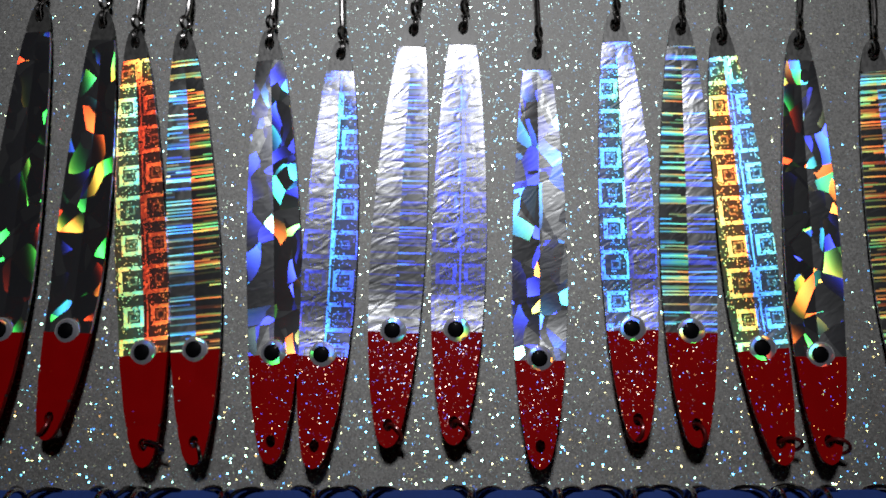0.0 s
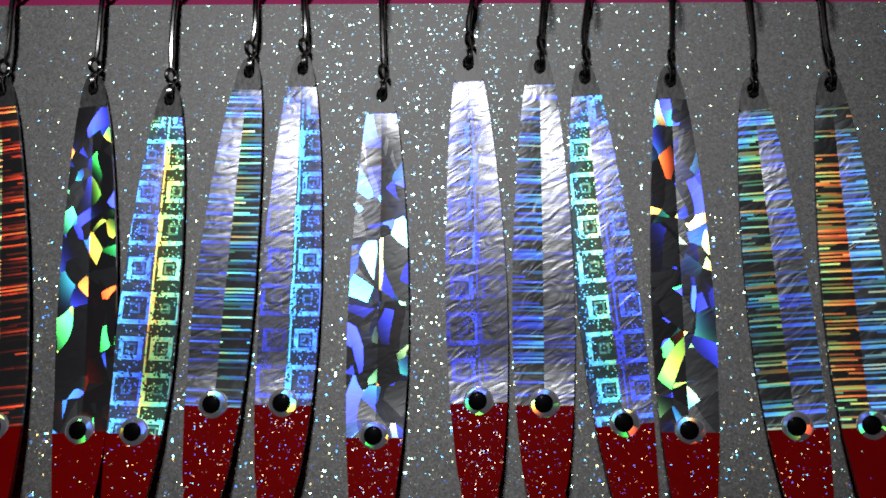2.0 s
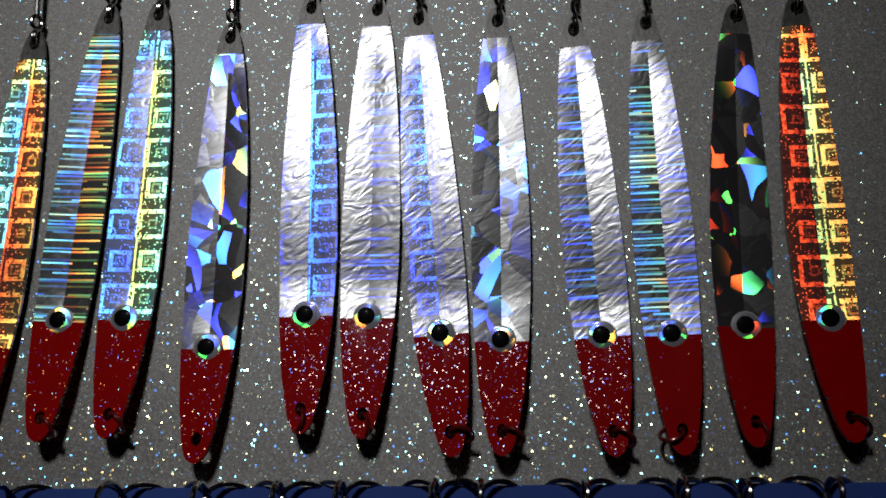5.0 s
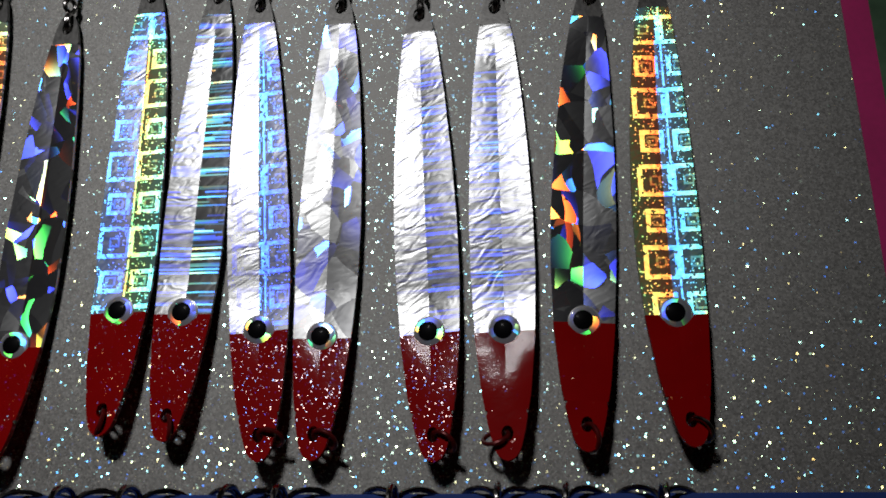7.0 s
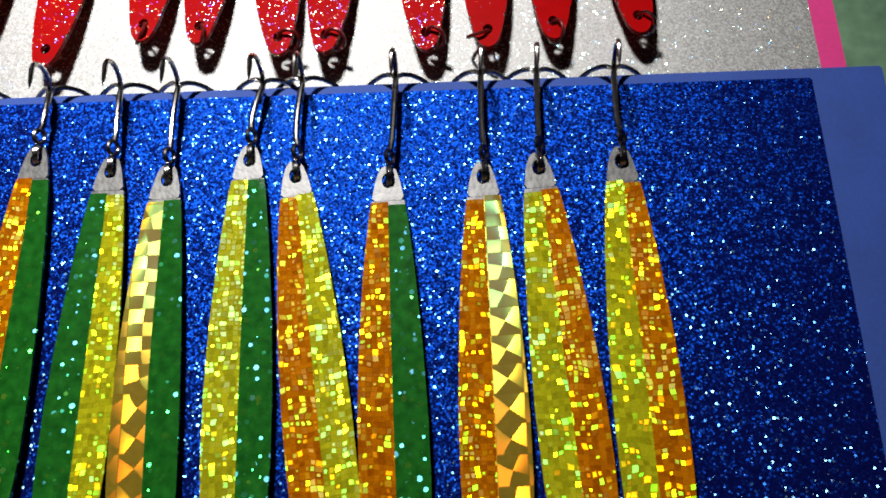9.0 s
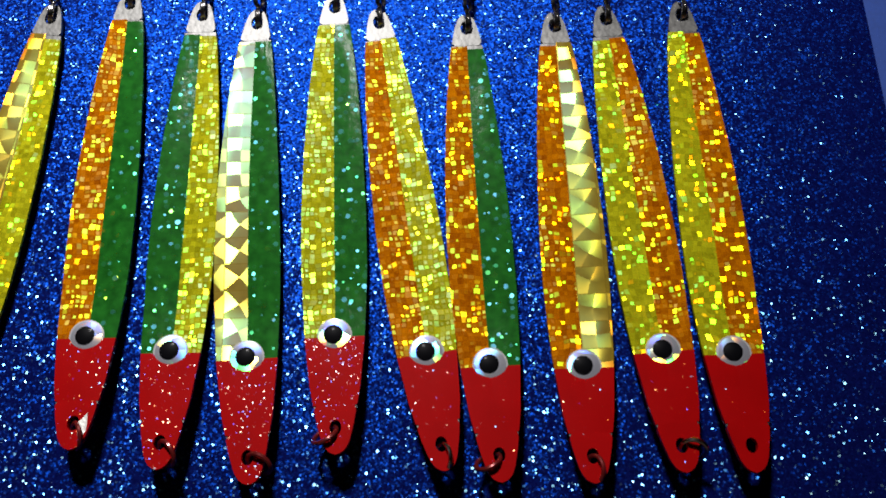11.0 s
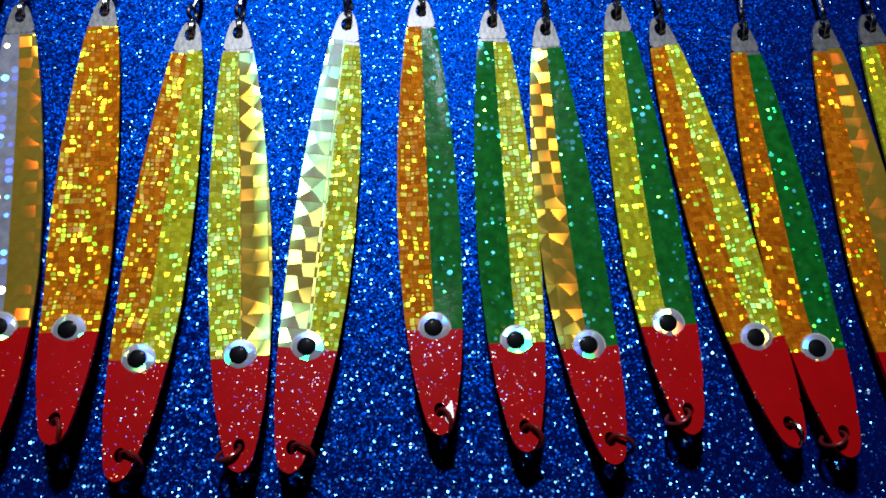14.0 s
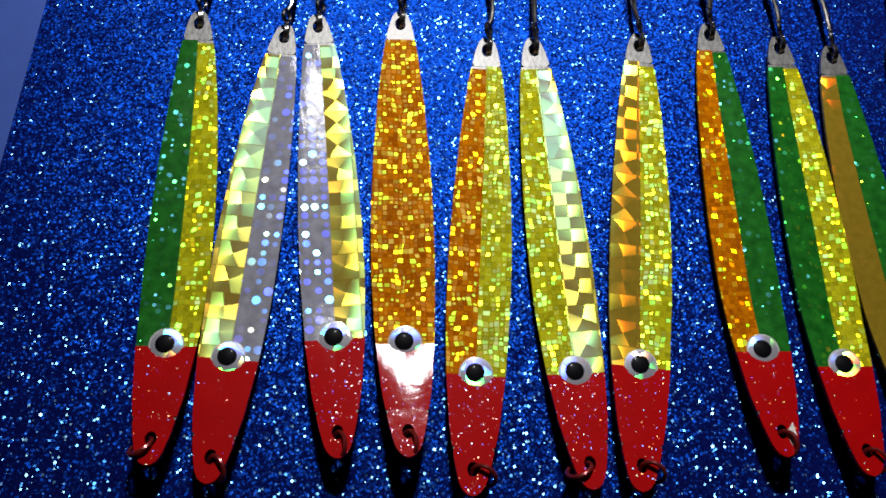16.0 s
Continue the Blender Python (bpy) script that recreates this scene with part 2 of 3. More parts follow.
def foil_squares():
    """Silver foil with two files of nested holographic squares and fine dust between them."""
    n = Nodes("foil_squares")
    p, x, z = local(n)
    ox, _, _ = n.split(n.add("TexCoord", out=3))
    pitch = 0.0078
    row = n.math("DIVIDE", z, pitch)
    fz = n.math("MULTIPLY", n.math("ABSOLUTE", n.math("SUBTRACT", n.math("FRACT", row), 0.5)), pitch)
    fx = n.math("ABSOLUTE", n.math("SUBTRACT", n.math("ABSOLUTE", n.math("SUBTRACT", ox, 0.0006)), 0.0030))
    m = n.math("MAXIMUM", fx, fz)
    size = n.math("ADD", 0.0018, n.math("MULTIPLY", n.math("MODULO", n.math("ABSOLUTE", n.math("FLOOR", row)), 2.0), 0.0009))
    ring = n.math("LESS_THAN", n.math("ABSOLUTE", n.math("SUBTRACT", m, size)), 0.00043)
    core = n.math("MULTIPLY", n.math("LESS_THAN", m, 0.0010), n.math("GREATER_THAN", m, 0.0006))
    seam = n.math("LESS_THAN", n.math("ABSOLUTE", n.math("SUBTRACT", ox, 0.0006)), 0.00018)
    dc = n.add("TexVoronoi", {"feature": "F1"}, out=1, Vector=p, Scale=2300.0)
    dd = n.add("TexVoronoi", {"feature": "F1"}, out=0, Vector=p, Scale=2300.0)
    r, g, b = n.split(dc)
    dots = n.math("MULTIPLY", n.math("LESS_THAN", dd, 0.36), n.math("GREATER_THAN", b, 0.68))
    broken = n.math("GREATER_THAN", b, 0.12)
    mask = n.math("MAXIMUM", n.math("MULTIPLY", n.math("MAXIMUM", n.math("MAXIMUM", ring, n.math("MULTIPLY", core, 0.25)), seam), broken), dots)
    slow = n.add("TexNoise", out=1, Vector=p, Scale=30.0, Detail=1.0)
    d = n.vec("ADD", n.vec("ADD", (0.24, 0, 0.0), n.vec("MULTIPLY", tilt(n, slow, 0.35), (0.35, 1, 1))), tilt(n, dc, 0.05))
    grating = n.orders(d, 0.35, (0.9, 0.68, 1.15), 0.40, 0.68, 0.4)
    base = mirror_base(n, p, SILVER, 0.28, 0.45)
    return n.done(n.mixed(n.math("ADD", 0.03, n.math("MULTIPLY", mask, 0.97)), base, n.sum(n.mixed(0.3, base, n.add("BsdfDiffuse", Color=(0.02, 0.02, 0.025, 1))), grating)))


def foil_stripes():
    """Silver foil with fine holographic lines across it."""
    n = Nodes("foil_stripes")
    p, x, z = local(n)
    wave = n.add("TexNoise", Vector=p, Scale=70.0, Detail=1.0)
    zz = n.math("ADD", n.math("MULTIPLY", z, 2900.0), n.math("MULTIPLY", wave, 1.6))
    line = n.math("FLOOR", zz)
    cell = n.math("FLOOR", n.math("ADD", n.math("MULTIPLY", x, 210.0), n.math("MULTIPLY", line, 0.37)))
    a = n.add("TexWhiteNoise", {"noise_dimensions": "2D"}, out=1, Vector=n.xyz(line, 0.0, 0.0))
    c = n.add("TexWhiteNoise", {"noise_dimensions": "2D"}, out=1, Vector=n.xyz(cell, line, 0.0))
    r, g, b = n.split(a)
    cr, cg, cb = n.split(c)
    slow = n.add("TexNoise", out=1, Vector=p, Scale=30.0, Detail=1.0)
    d = n.vec("ADD", n.vec("ADD", (0.24, 0, 0.0), n.vec("MULTIPLY", tilt(n, slow, 0.3), (0.3, 1, 1))), n.vec("ADD", tilt(n, c, 0.05), tilt(n, a, 0.10)))
    mask = n.math("MULTIPLY", n.math("MULTIPLY", n.math("GREATER_THAN", b, 0.5), n.math("GREATER_THAN", cb, 0.2)), n.math("ADD", 0.1, n.math("MULTIPLY", n.math("MULTIPLY", g, g), 0.9)))
    grating = n.orders(d, 0.35, (0.9, 0.68, 1.15), 0.40, 0.55, 0.4)
    base = mirror_base(n, p, SILVER, 0.28, 0.5)
    return n.done(n.mixed(mask, base, n.sum(n.mixed(0.3, base, n.add("BsdfDiffuse", Color=(0.02, 0.02, 0.025, 1))), grating)))


def foil_mosaic(name, dark, light, tint):
    """Tinted tape: a fine woven grid, and over it small square facets that glint one by one."""
    n = Nodes(name)
    p, x, z = local(n)
    warp = n.add("TexNoise", out=1, Vector=p, Scale=220.0, Detail=1.0)
    wx, wy, _ = n.split(warp)
    cx = n.math("ADD", n.math("MULTIPLY", x, 1000.0), n.math("MULTIPLY", wx, 2.1))
    cz = n.math("ADD", n.math("MULTIPLY", z, 1000.0), n.math("MULTIPLY", wy, 2.1))
    cell = n.xyz(n.math("FLOOR", cx), n.math("FLOOR", cz), 0.0)
    c = n.add("TexWhiteNoise", {"noise_dimensions": "2D"}, out=1, Vector=cell)
    r, g, b = n.split(c)
    inset = n.math("MAXIMUM", n.math("ABSOLUTE", n.math("SUBTRACT", n.math("FRACT", cx), 0.5)), n.math("ABSOLUTE", n.math("SUBTRACT", n.math("FRACT", cz), 0.5)))
    facet = n.math("LESS_THAN", inset, n.math("ADD", 0.20, n.math("MULTIPLY", b, 0.28)))
    # woven ground, 0.36 mm from thread to thread
    gx = n.math("SINE", n.math("MULTIPLY", x, 17450.0))
    gz = n.math("SINE", n.math("MULTIPLY", z, 17450.0))
    weave = n.math("ADD", 0.5, n.math("MULTIPLY", n.math("MULTIPLY", gx, gz), 0.5))
    fine = n.add("TexNoise", Vector=p, Scale=1500.0, Detail=2.0)
    tone = n.math("ADD", n.math("ADD", n.math("MULTIPLY", chance(n, r, g), 0.36), n.math("MULTIPLY", fine, 0.36)), n.math("MULTIPLY", weave, 0.28))
    col = n.colour(n.step(tone, 0.22, 0.78), dark, light)
    base = n.add("BsdfPrincipled", Base_Color=col, Roughness=0.5, Specular_IOR_Level=0.0, Normal=n.normal(tilt(n, c, 0.1)))
    slow = n.add("TexNoise", out=1, Vector=p, Scale=70.0, Detail=1.0)
    d = n.vec("ADD", tilt(n, c, 0.8, 0.06), tilt(n, slow, 0.5))
    grating = n.rainbow(d, 0.35, tint, 0.5, 0.42)
    return n.done(n.mixed(facet, base, n.sum(base, grating)))


def foil_dots(name, dark, light, tint, scale, share, order=0.75, gain=0.32, sheen=0.0):
    """Tinted tape with round holographic dots."""
    n = Nodes(name)
    p, x, z = local(n)
    c = n.add("TexVoronoi", {"feature": "F1"}, out=1, Vector=p, Scale=scale, Randomness=order)
    dist = n.add("TexVoronoi", {"feature": "F1"}, out=0, Vector=p, Scale=scale, Randomness=order)
    r, g, b = n.split(c)
    cloud = n.add("TexNoise", Vector=p, Scale=500.0, Detail=4.0)
    crease = n.add("TexNoise", Vector=n.vec("MULTIPLY", p, (1.0, 1, 0.35)), Scale=220.0, Detail=3.0, Distortion=0.8)
    col = n.colour(n.step(cloud, 0.3, 0.7), dark, light)
    nrm = n.add("Bump", Strength=0.5, Distance=0.0003, Height=n.math("ADD", n.math("MULTIPLY", cloud, 0.4), crease))
    base = n.add("BsdfPrincipled", Base_Color=col, Roughness=0.5, Specular_IOR_Level=0.02, Coat_Weight=0.03 + sheen, Coat_Roughness=0.16, Coat_Normal=nrm)
    spot = n.math("MULTIPLY", n.math("LESS_THAN", dist, n.math("ADD", 0.26, n.math("MULTIPLY", chance(n, r, g), 0.18))), n.math("GREATER_THAN", b, 1 - share))
    grating = n.rainbow(tilt(n, c, 0.9, 0.05), 0.35, tint, 0.5, gain)
    return n.done(n.mixed(spot, base, n.sum(base, grating)))


def foil_prism():
    """Gold tape with a file of square cells, the grooves of each running in rings about its middle."""
    n = Nodes("foil_prism")
    p, x, z = local(n)
    ox, _, oz = n.split(n.add("TexCoord", out=3))
    size = 0.0052
    row = n.math("DIVIDE", oz, size)
    u = n.math("SUBTRACT", n.math("FRACT", n.math("ADD", 0.5, n.math("DIVIDE", n.math("SUBTRACT", n.math("ABSOLUTE", ox), 0.0028), size))), 0.5)
    v = n.math("SUBTRACT", n.math("FRACT", row), 0.5)
    cell_colour = n.add("TexWhiteNoise", {"noise_dimensions": "1D"}, out=1, W=n.math("FLOOR", row))
    angle = n.math("ADD", n.math("ARCTAN2", v, u), n.math("MULTIPLY", n.add("TexNoise", Vector=p, Scale=45.0, Detail=0.0), 2.2))
    # four flat sectors with a little fan inside each
    sector = n.math("MULTIPLY", n.math("FLOOR", n.math("ADD", n.math("DIVIDE", angle, 1.5708), 0.5)), 1.5708)
    way = n.math("ADD", n.math("MULTIPLY", sector, 0.8), n.math("MULTIPLY", angle, 0.2))
    d = n.xyz(n.math("MULTIPLY", n.math("COSINE", way), 0.14), 0.0, n.math("MULTIPLY", n.math("SINE", way), 0.14))
    d = n.vec("ADD", d, tilt(n, cell_colour, 0.08))
    grating = n.sum(n.rainbow(d, 0.28, (1, 0.76, 0.16), 0.40, 0.16), n.rainbow(n.scaled(d, -1.0), 0.29, (1, 0.78, 0.25), 0.40, 0.04))
    rim = n.math("GREATER_THAN", n.math("MAXIMUM", n.math("ABSOLUTE", u), n.math("ABSOLUTE", v)), 0.475)
    cloud = n.add("TexNoise", Vector=p, Scale=700.0, Detail=3.0)
    col = n.colour(cloud, (0.13, 0.085, 0.006, 1), (0.24, 0.16, 0.013, 1))
    base = n.add("BsdfPrincipled", Base_Color=col, Roughness=0.42, Metallic=0.06, Specular_IOR_Level=0.05, Normal=n.normal(n.scaled(d, 0.25)))
    return n.done(n.mixed(n.math("MULTIPLY", rim, 0.6), n.sum(n.mixed(0.3, base, n.add("BsdfDiffuse", Color=col)), grating), base))


FOILS = {
    "shards": foil_shards(),
    "squares": foil_squares(),
    "stripes": foil_stripes(),
    "orange": foil_mosaic("foil_orange", (0.20, 0.038, 0.0006, 1), (0.54, 0.17, 0.0015, 1), (1, 0.50, 0.012)),
    "yellow": foil_mosaic("foil_yellow", (0.18, 0.17, 0.003, 1), (0.47, 0.45, 0.010, 1), (1, 0.88, 0.05)),
    "green": foil_dots("foil_green", (0.004, 0.060, 0.005, 1), (0.012, 0.13, 0.012, 1), (0.5, 1, 0.14), 720.0, 0.95, 0.8, 1.0),
    "silver": foil_dots("foil_silver", (0.16, 0.16, 0.19, 1), (0.25, 0.25, 0.29, 1), (1, 0.9, 1.1), 520.0, 0.95, 0.12, 0.3, 0.1),
    "gold": foil_prism(),
}
FOIL_WORDS = {
    "shards": "silver foil with holographic shards", "squares": "silver foil with holographic squares", "stripes": "silver foil with holographic stripes",
    "orange": "orange", "yellow": "yellow", "green": "green", "silver": "silver", "gold": "gold",
}


def iris_material():
    n = Nodes("iris_foil")
    p, x, z = local(n)
    c = n.add("TexVoronoi", {"feature": "F1"}, out=1, Vector=p, Scale=420.0)
    base = n.add("BsdfPrincipled", Base_Color=(0.24, 0.24, 0.27, 1), Roughness=0.5, Metallic=0.2, Coat_Weight=0.3, Coat_Roughness=0.05)
    return n.done(n.sum(base, n.rainbow(tilt(n, c, 0.7, 0.1), 0.33, (1, 1, 1), 0.6, 0.6)))


iris_foil = iris_material()
eye_rim = plain("eye_rim", (0.42, 0.42, 0.41), 0.35, 0, 0.08, 900, 0.05, 0.6)


# ---- mesh helpers ----
def part(name, bm, material, parent, label="", smooth=False):
    """One mesh object under a thing or a part."""
    mesh = bpy.data.meshes.new(name)
    bmesh.ops.recalc_face_normals(bm, faces=bm.faces)
    for f in bm.faces:
        f.smooth = smooth
    for e in bm.edges:
        if len(e.link_faces) == 2 and e.calc_face_angle(0.0) > 0.6:
            e.smooth = False
    bm.to_mesh(mesh)
    bm.free()
    mesh.materials.append(material)
    ob = new(name, mesh)
    ob.parent = parent
    if label:
        ob["label"] = label
    return ob


def thing(name, place, label, category, group="", kind="", turn=0.0):
    ob = new(name)
    ob.matrix_world = Matrix.Translation(place) @ Matrix.Rotation(turn, 4, "Y")
    ob.empty_display_size = 0.01
    return tagged(ob, label, category, group, kind)


def slab(corners, y0, y1, bevel=0.0004):
    """A sheet between the depths y0 and y1 with the outline corners (x, z)."""
    bm = bmesh.new()
    a = [bm.verts.new((x, y0, z)) for x, z in corners]
    b = [bm.verts.new((x, y1, z)) for x, z in corners]
    bm.faces.new(a)
    bm.faces.new(b[::-1])
    for i in range(len(a)):
        j = (i + 1) % len(a)
        bm.faces.new((a[i], b[i], b[j], a[j]))
    bmesh.ops.recalc_face_normals(bm, faces=bm.faces)
    if bevel:
        bmesh.ops.bevel(bm, geom=list(bm.edges), offset=bevel, segments=2, affect="EDGES")
    return bm


def box(x0, x1, y0, y1, z0, z1, bevel=0.0):
    return slab([(x0, z0), (x1, z0), (x1, z1), (x0, z1)], y0, y1, bevel)


def tube(bm, points, radii, sides=10, closed=False):
    """A round wire along the points."""
    pts = [Vector(p) for p in points]
    count = len(pts)
    rings, ref = [], None
    for i, p in enumerate(pts):
        if closed:
            t = pts[(i + 1) % count] - pts[i - 1]
        else:
            t = pts[min(i + 1, count - 1)] - pts[max(i - 1, 0)]
        t.normalize()
        if ref is None:
            ref = t.orthogonal()
        ref = (ref - t * ref.dot(t)).normalized()
        side = t.cross(ref)
        r = radii[i] if isinstance(radii, (list, tuple)) else radii
        rings.append([bm.verts.new(p + r * (math.cos(k) * ref + math.sin(k) * side)) for k in (2 * math.pi * s / sides for s in range(sides))])
    for i in range(count if closed else count - 1):
        a, b = rings[i], rings[(i + 1) % count]
        for k in range(sides):
            bm.faces.new((a[k], a[(k + 1) % sides], b[(k + 1) % sides], b[k]))
    if not closed:
        bm.faces.new(rings[0])
        bm.faces.new(rings[-1][::-1])


# ---- the room ----
def structure(name, bm, material, label, category):
    return tagged(part(name, bm, material, None), label, category, kind="structure")


structure("wall_back", box(-1.6, 1.6, 0.30, 0.36, -0.7, 1.7), green_wall, "mottled sage green wall behind the boards", "wall")
structure("wall_front", box(-1.6, 1.6, -2.06, -2.0, -0.7, 1.7), room_paint, "plain dim wall behind the camera", "wall")
structure("wall_left", box(-1.66, -1.6, -2.0, 0.30, -0.7, 1.7), room_paint, "plain dim side wall", "wall")
structure("wall_right", box(1.6, 1.66, -2.0, 0.30, -0.7, 1.7), room_paint, "plain dim side wall", "wall")
structure("ceiling", box(-1.66, 1.66, -2.06, 0.36, 1.7, 1.76), room_paint, "plain dim ceiling", "ceiling")
structure("floor", box(-1.66, 1.66, -2.06, 0.36, -0.76, -0.7), room_paint, "plain dim floor", "floor")
table = thing("table", (0, 0.05, 0.058), "brown wooden table under the boards", "table")
part("tabletop", box(-0.6, 0.6, -0.25, 0.24, -0.03, 0.0, 0.003), table_wood, table)
for lx in (-0.55, 0.55):
    for ly in (-0.2, 0.2):
        part("leg", box(lx - 0.025, lx + 0.025, ly - 0.025, ly + 0.025, -0.758, -0.031, 0.003), table_wood, table)

# ---- the two boards ----
grey_board = thing("grey_display_board", (0, 0, 0.058), "grey glitter sheet on a pink card backing, standing upright", "display board")
part("glitter_sheet", slab([(-0.128, 0.004), (0.1894, 0.004), (0.1747, 0.3463), (-0.128, 0.3468)], 0.1942, 0.1957), grey_glitter, grey_board, "grey glitter sheet")
part("backing_card", slab([(-0.134, 0.0), (0.1952, 0.0), (0.1803, 0.3493), (-0.134, 0.3498)], 0.1958, 0.1977), pink_card, grey_board, "bright pink card")
blue_board = thing("blue_display_board", (0, 0, 0.058), "blue glitter sheet on a blue foam backing, standing upright", "display board")
part("glitter_sheet", slab([(-0.1275, 0.006), (0.1845, 0.006), (0.1760, 0.2332), (-0.1155, 0.2253)], 0.1910, 0.1922), blue_glitter, blue_board, "deep blue glitter sheet")
part("backing_foam", slab([(-0.1395, 0.0), (0.1988, 0.0), (0.1903, 0.2366), (-0.1280, 0.2269)], 0.1923, 0.1940), blue_foam, blue_board, "matt blue foam sheet")

# ---- the lures ----
# Half width in millimetres against the way from the hole (0) to the tail's tip (1).
PROFILE = ((-0.036, 0.0), (-0.033, 1.0), (-0.022, 1.8), (0.0, 2.5), (0.03, 3.1), (0.08, 3.9), (0.2, 5.1), (0.35, 6.1), (0.5, 6.6), (0.62, 6.55), (0.755, 5.9), (0.87, 4.7), (0.94, 3.4), (0.975, 2.5), (0.99, 1.75), (0.997, 0.9), (1.0, 0.0))


def half_width(f, scale):
    for (a, wa), (b, wb) in zip(PROFILE, PROFILE[1:]):
        if f <= b:
            return 0.001 * scale * (wa + (wb - wa) * (f - a) / (b - a))
    return 0.0


class Blank:
    """The shape of one lure: its bent middle line, width and the crease down its hollow face."""

    def __init__(self, length, bow, lift, scale):
        self.length, self.bow, self.lift, self.scale = length, bow, lift, scale

    def mid(self, s):
        return self.bow * 4 * s * (self.length - s) / self.length ** 2

    def depth(self, s):
        f = max(0.0, s / self.length)
        return -self.lift * max(0.0, (f - 0.66) / 0.34) ** 1.12 - 0.0003 * math.sin(math.pi * min(f, 1))

    def hollow(self, s):
        f = s / self.length
        rise = min(1, max(0, (f - 0.045) / 0.12)) * min(1, max(0, (0.885 - f) / 0.22))
        return 0.00048 * rise * rise * (3 - 2 * rise)

    def at(self, s, k, y):
        return (self.mid(s) + k, self.depth(s) + y, -s)

    def loft(self, s0, s1, left=-1.0, right=1.0, side=0.0, front=0.0, back=0.0005, rows=26):
        """A closed strip of the blank between s0 and s1 and between the shares left and right of its width."""
        bm = bmesh.new()
        loops = []
        for i in range(rows + 1):
            s = s0 + (s1 - s0) * i / rows
            w = half_width(s / self.length, self.scale) + side
            top = -0.0004 - front
            shares = [left + (right - left) * k / 4 for k in range(5)]
            # rounded-over rim: the outermost points lie a little lower
            face = [self.at(s, k * w, top + self.hollow(s) * (1 - abs(k)) + (0.0001 if abs(k) > 0.99 else 0)) for k in shares]
            rear = [self.at(s, right * w, back), self.at(s, left * w, back)]
            loops.append([bm.verts.new(p) for p in face + rear])
        for a, b in zip(loops, loops[1:]):
            for k in range(len(a)):
                j = (k + 1) % len(a)
                bm.faces.new((a[k], a[j], b[j], b[k]))
        bm.faces.new(loops[0])
        bm.faces.new(loops[-1][::-1])
        for a, b in zip(loops, loops[1:]):
            for k in (0, 2, 4, 5, 6):
                edge = bm.edges.get((a[k], b[k]))
                edge.smooth = k == 2 and not left < -0.9 < 0.9 < right
        for e in list(loops[0][0].link_edges) + [bm.edges.get((lp[k], lp[(k + 1) % 7])) for lp in (loops[0], loops[-1]) for k in range(7)]:
            if e:
                e.smooth = False
        return bm

    def pierced(self, s0, s1, centre, hole, side=0.0, thick=0.00045):
        """The flat end of the blank between s0 and s1 with a hole through it."""
        steps = 26
        outline = []
        for i in range(steps + 1):
            s = s0 + (s1 - s0) * i / steps
            outline.append((self.mid(s) + half_width(s / self.length, self.scale) + side, s))
        for i in range(steps, -1, -1):
            s = s0 + (s1 - s0) * i / steps
            outline.append((self.mid(s) - half_width(s / self.length, self.scale) - side, s))
        cx = self.mid(centre)
        ray = []
        for a in range(36):
            ang = 2 * math.pi * a / 36
            ux, us = math.cos(ang), math.sin(ang)
            best = 0.0005
            for (x1, z1), (x2, z2) in zip(outline, outline[1:] + outline[:1]):
                dx, dz = x2 - x1, z2 - z1
                det = ux * dz - us * dx
                if abs(det) < 1e-12:
                    continue
                t = ((x1 - cx) * dz - (z1 - centre) * dx) / det
                q = ((x1 - cx) * us - (z1 - centre) * ux) / det
                if t > 0 and -1e-6 <= q <= 1 + 1e-6:
                    best = max(best, t)
            ray.append((ux, us, best))
        bm = bmesh.new()
        rings = []
        for grow, y in ((0, -thick), (1, -thick), (1, thick), (0, thick)):
            loop = []
            for ux, us, reach in ray:
                r = reach if grow else None
                px = cx + ux * (r if r else hole[0])
                ps = centre + us * (r if r else hole[1])
                loop.append(bm.verts.new((px, self.depth(ps) + y, -ps)))
            rings.append(loop)
        for a, b in zip(rings, rings[1:] + rings[:1]):
            for k in range(36):
                bm.faces.new((a[k], a[(k + 1) % 36], b[(k + 1) % 36], b[k]))
        return bm


def dome(radius, rise, y, cx, cz, rings=5, sides=28, inner=0.0):
    """A shallow dome that bulges towards -y, standing on y."""
    bm = bmesh.new()
    loops = []
    for i in range(rings + 1):
        r = radius * (1 - (1 - inner) * i / rings)
        lift = rise * (1 - (r / radius) ** 2)
        loops.append([bm.verts.new((cx + r * math.cos(a), y - lift, cz + r * math.sin(a))) for a in (2 * math.pi * k / sides for k in range(sides))] if r > 1e-7 else [bm.verts.new((cx, y - lift, cz))])
    base = [bm.verts.new((v.co.x, y + 0.0006, v.co.z)) for v in loops[0]]
    loops.insert(0, base)
    for a, b in zip(loops, loops[1:]):
        for k in range(sides):
            j = (k + 1) % sides
            bm.faces.new((a[k], a[j], b[0]) if len(b) == 1 else (a[k], a[j], b[j], b[k]))
    bm.faces.new(base)
    return bm


def torus(centre, axis, major, minor, stretch=1.0, turns=22, sides=8):
    bm = bmesh.new()
    q = Vector((0, 0, 1)).rotation_difference(Vector(axis))
    pts = [Vector(centre) + q @ Vector((major * math.cos(a), major * stretch * math.sin(a), 0)) for a in (2 * math.pi * k / turns for k in range(turns))]
    tube(bm, pts, minor, sides, True)
    return bm


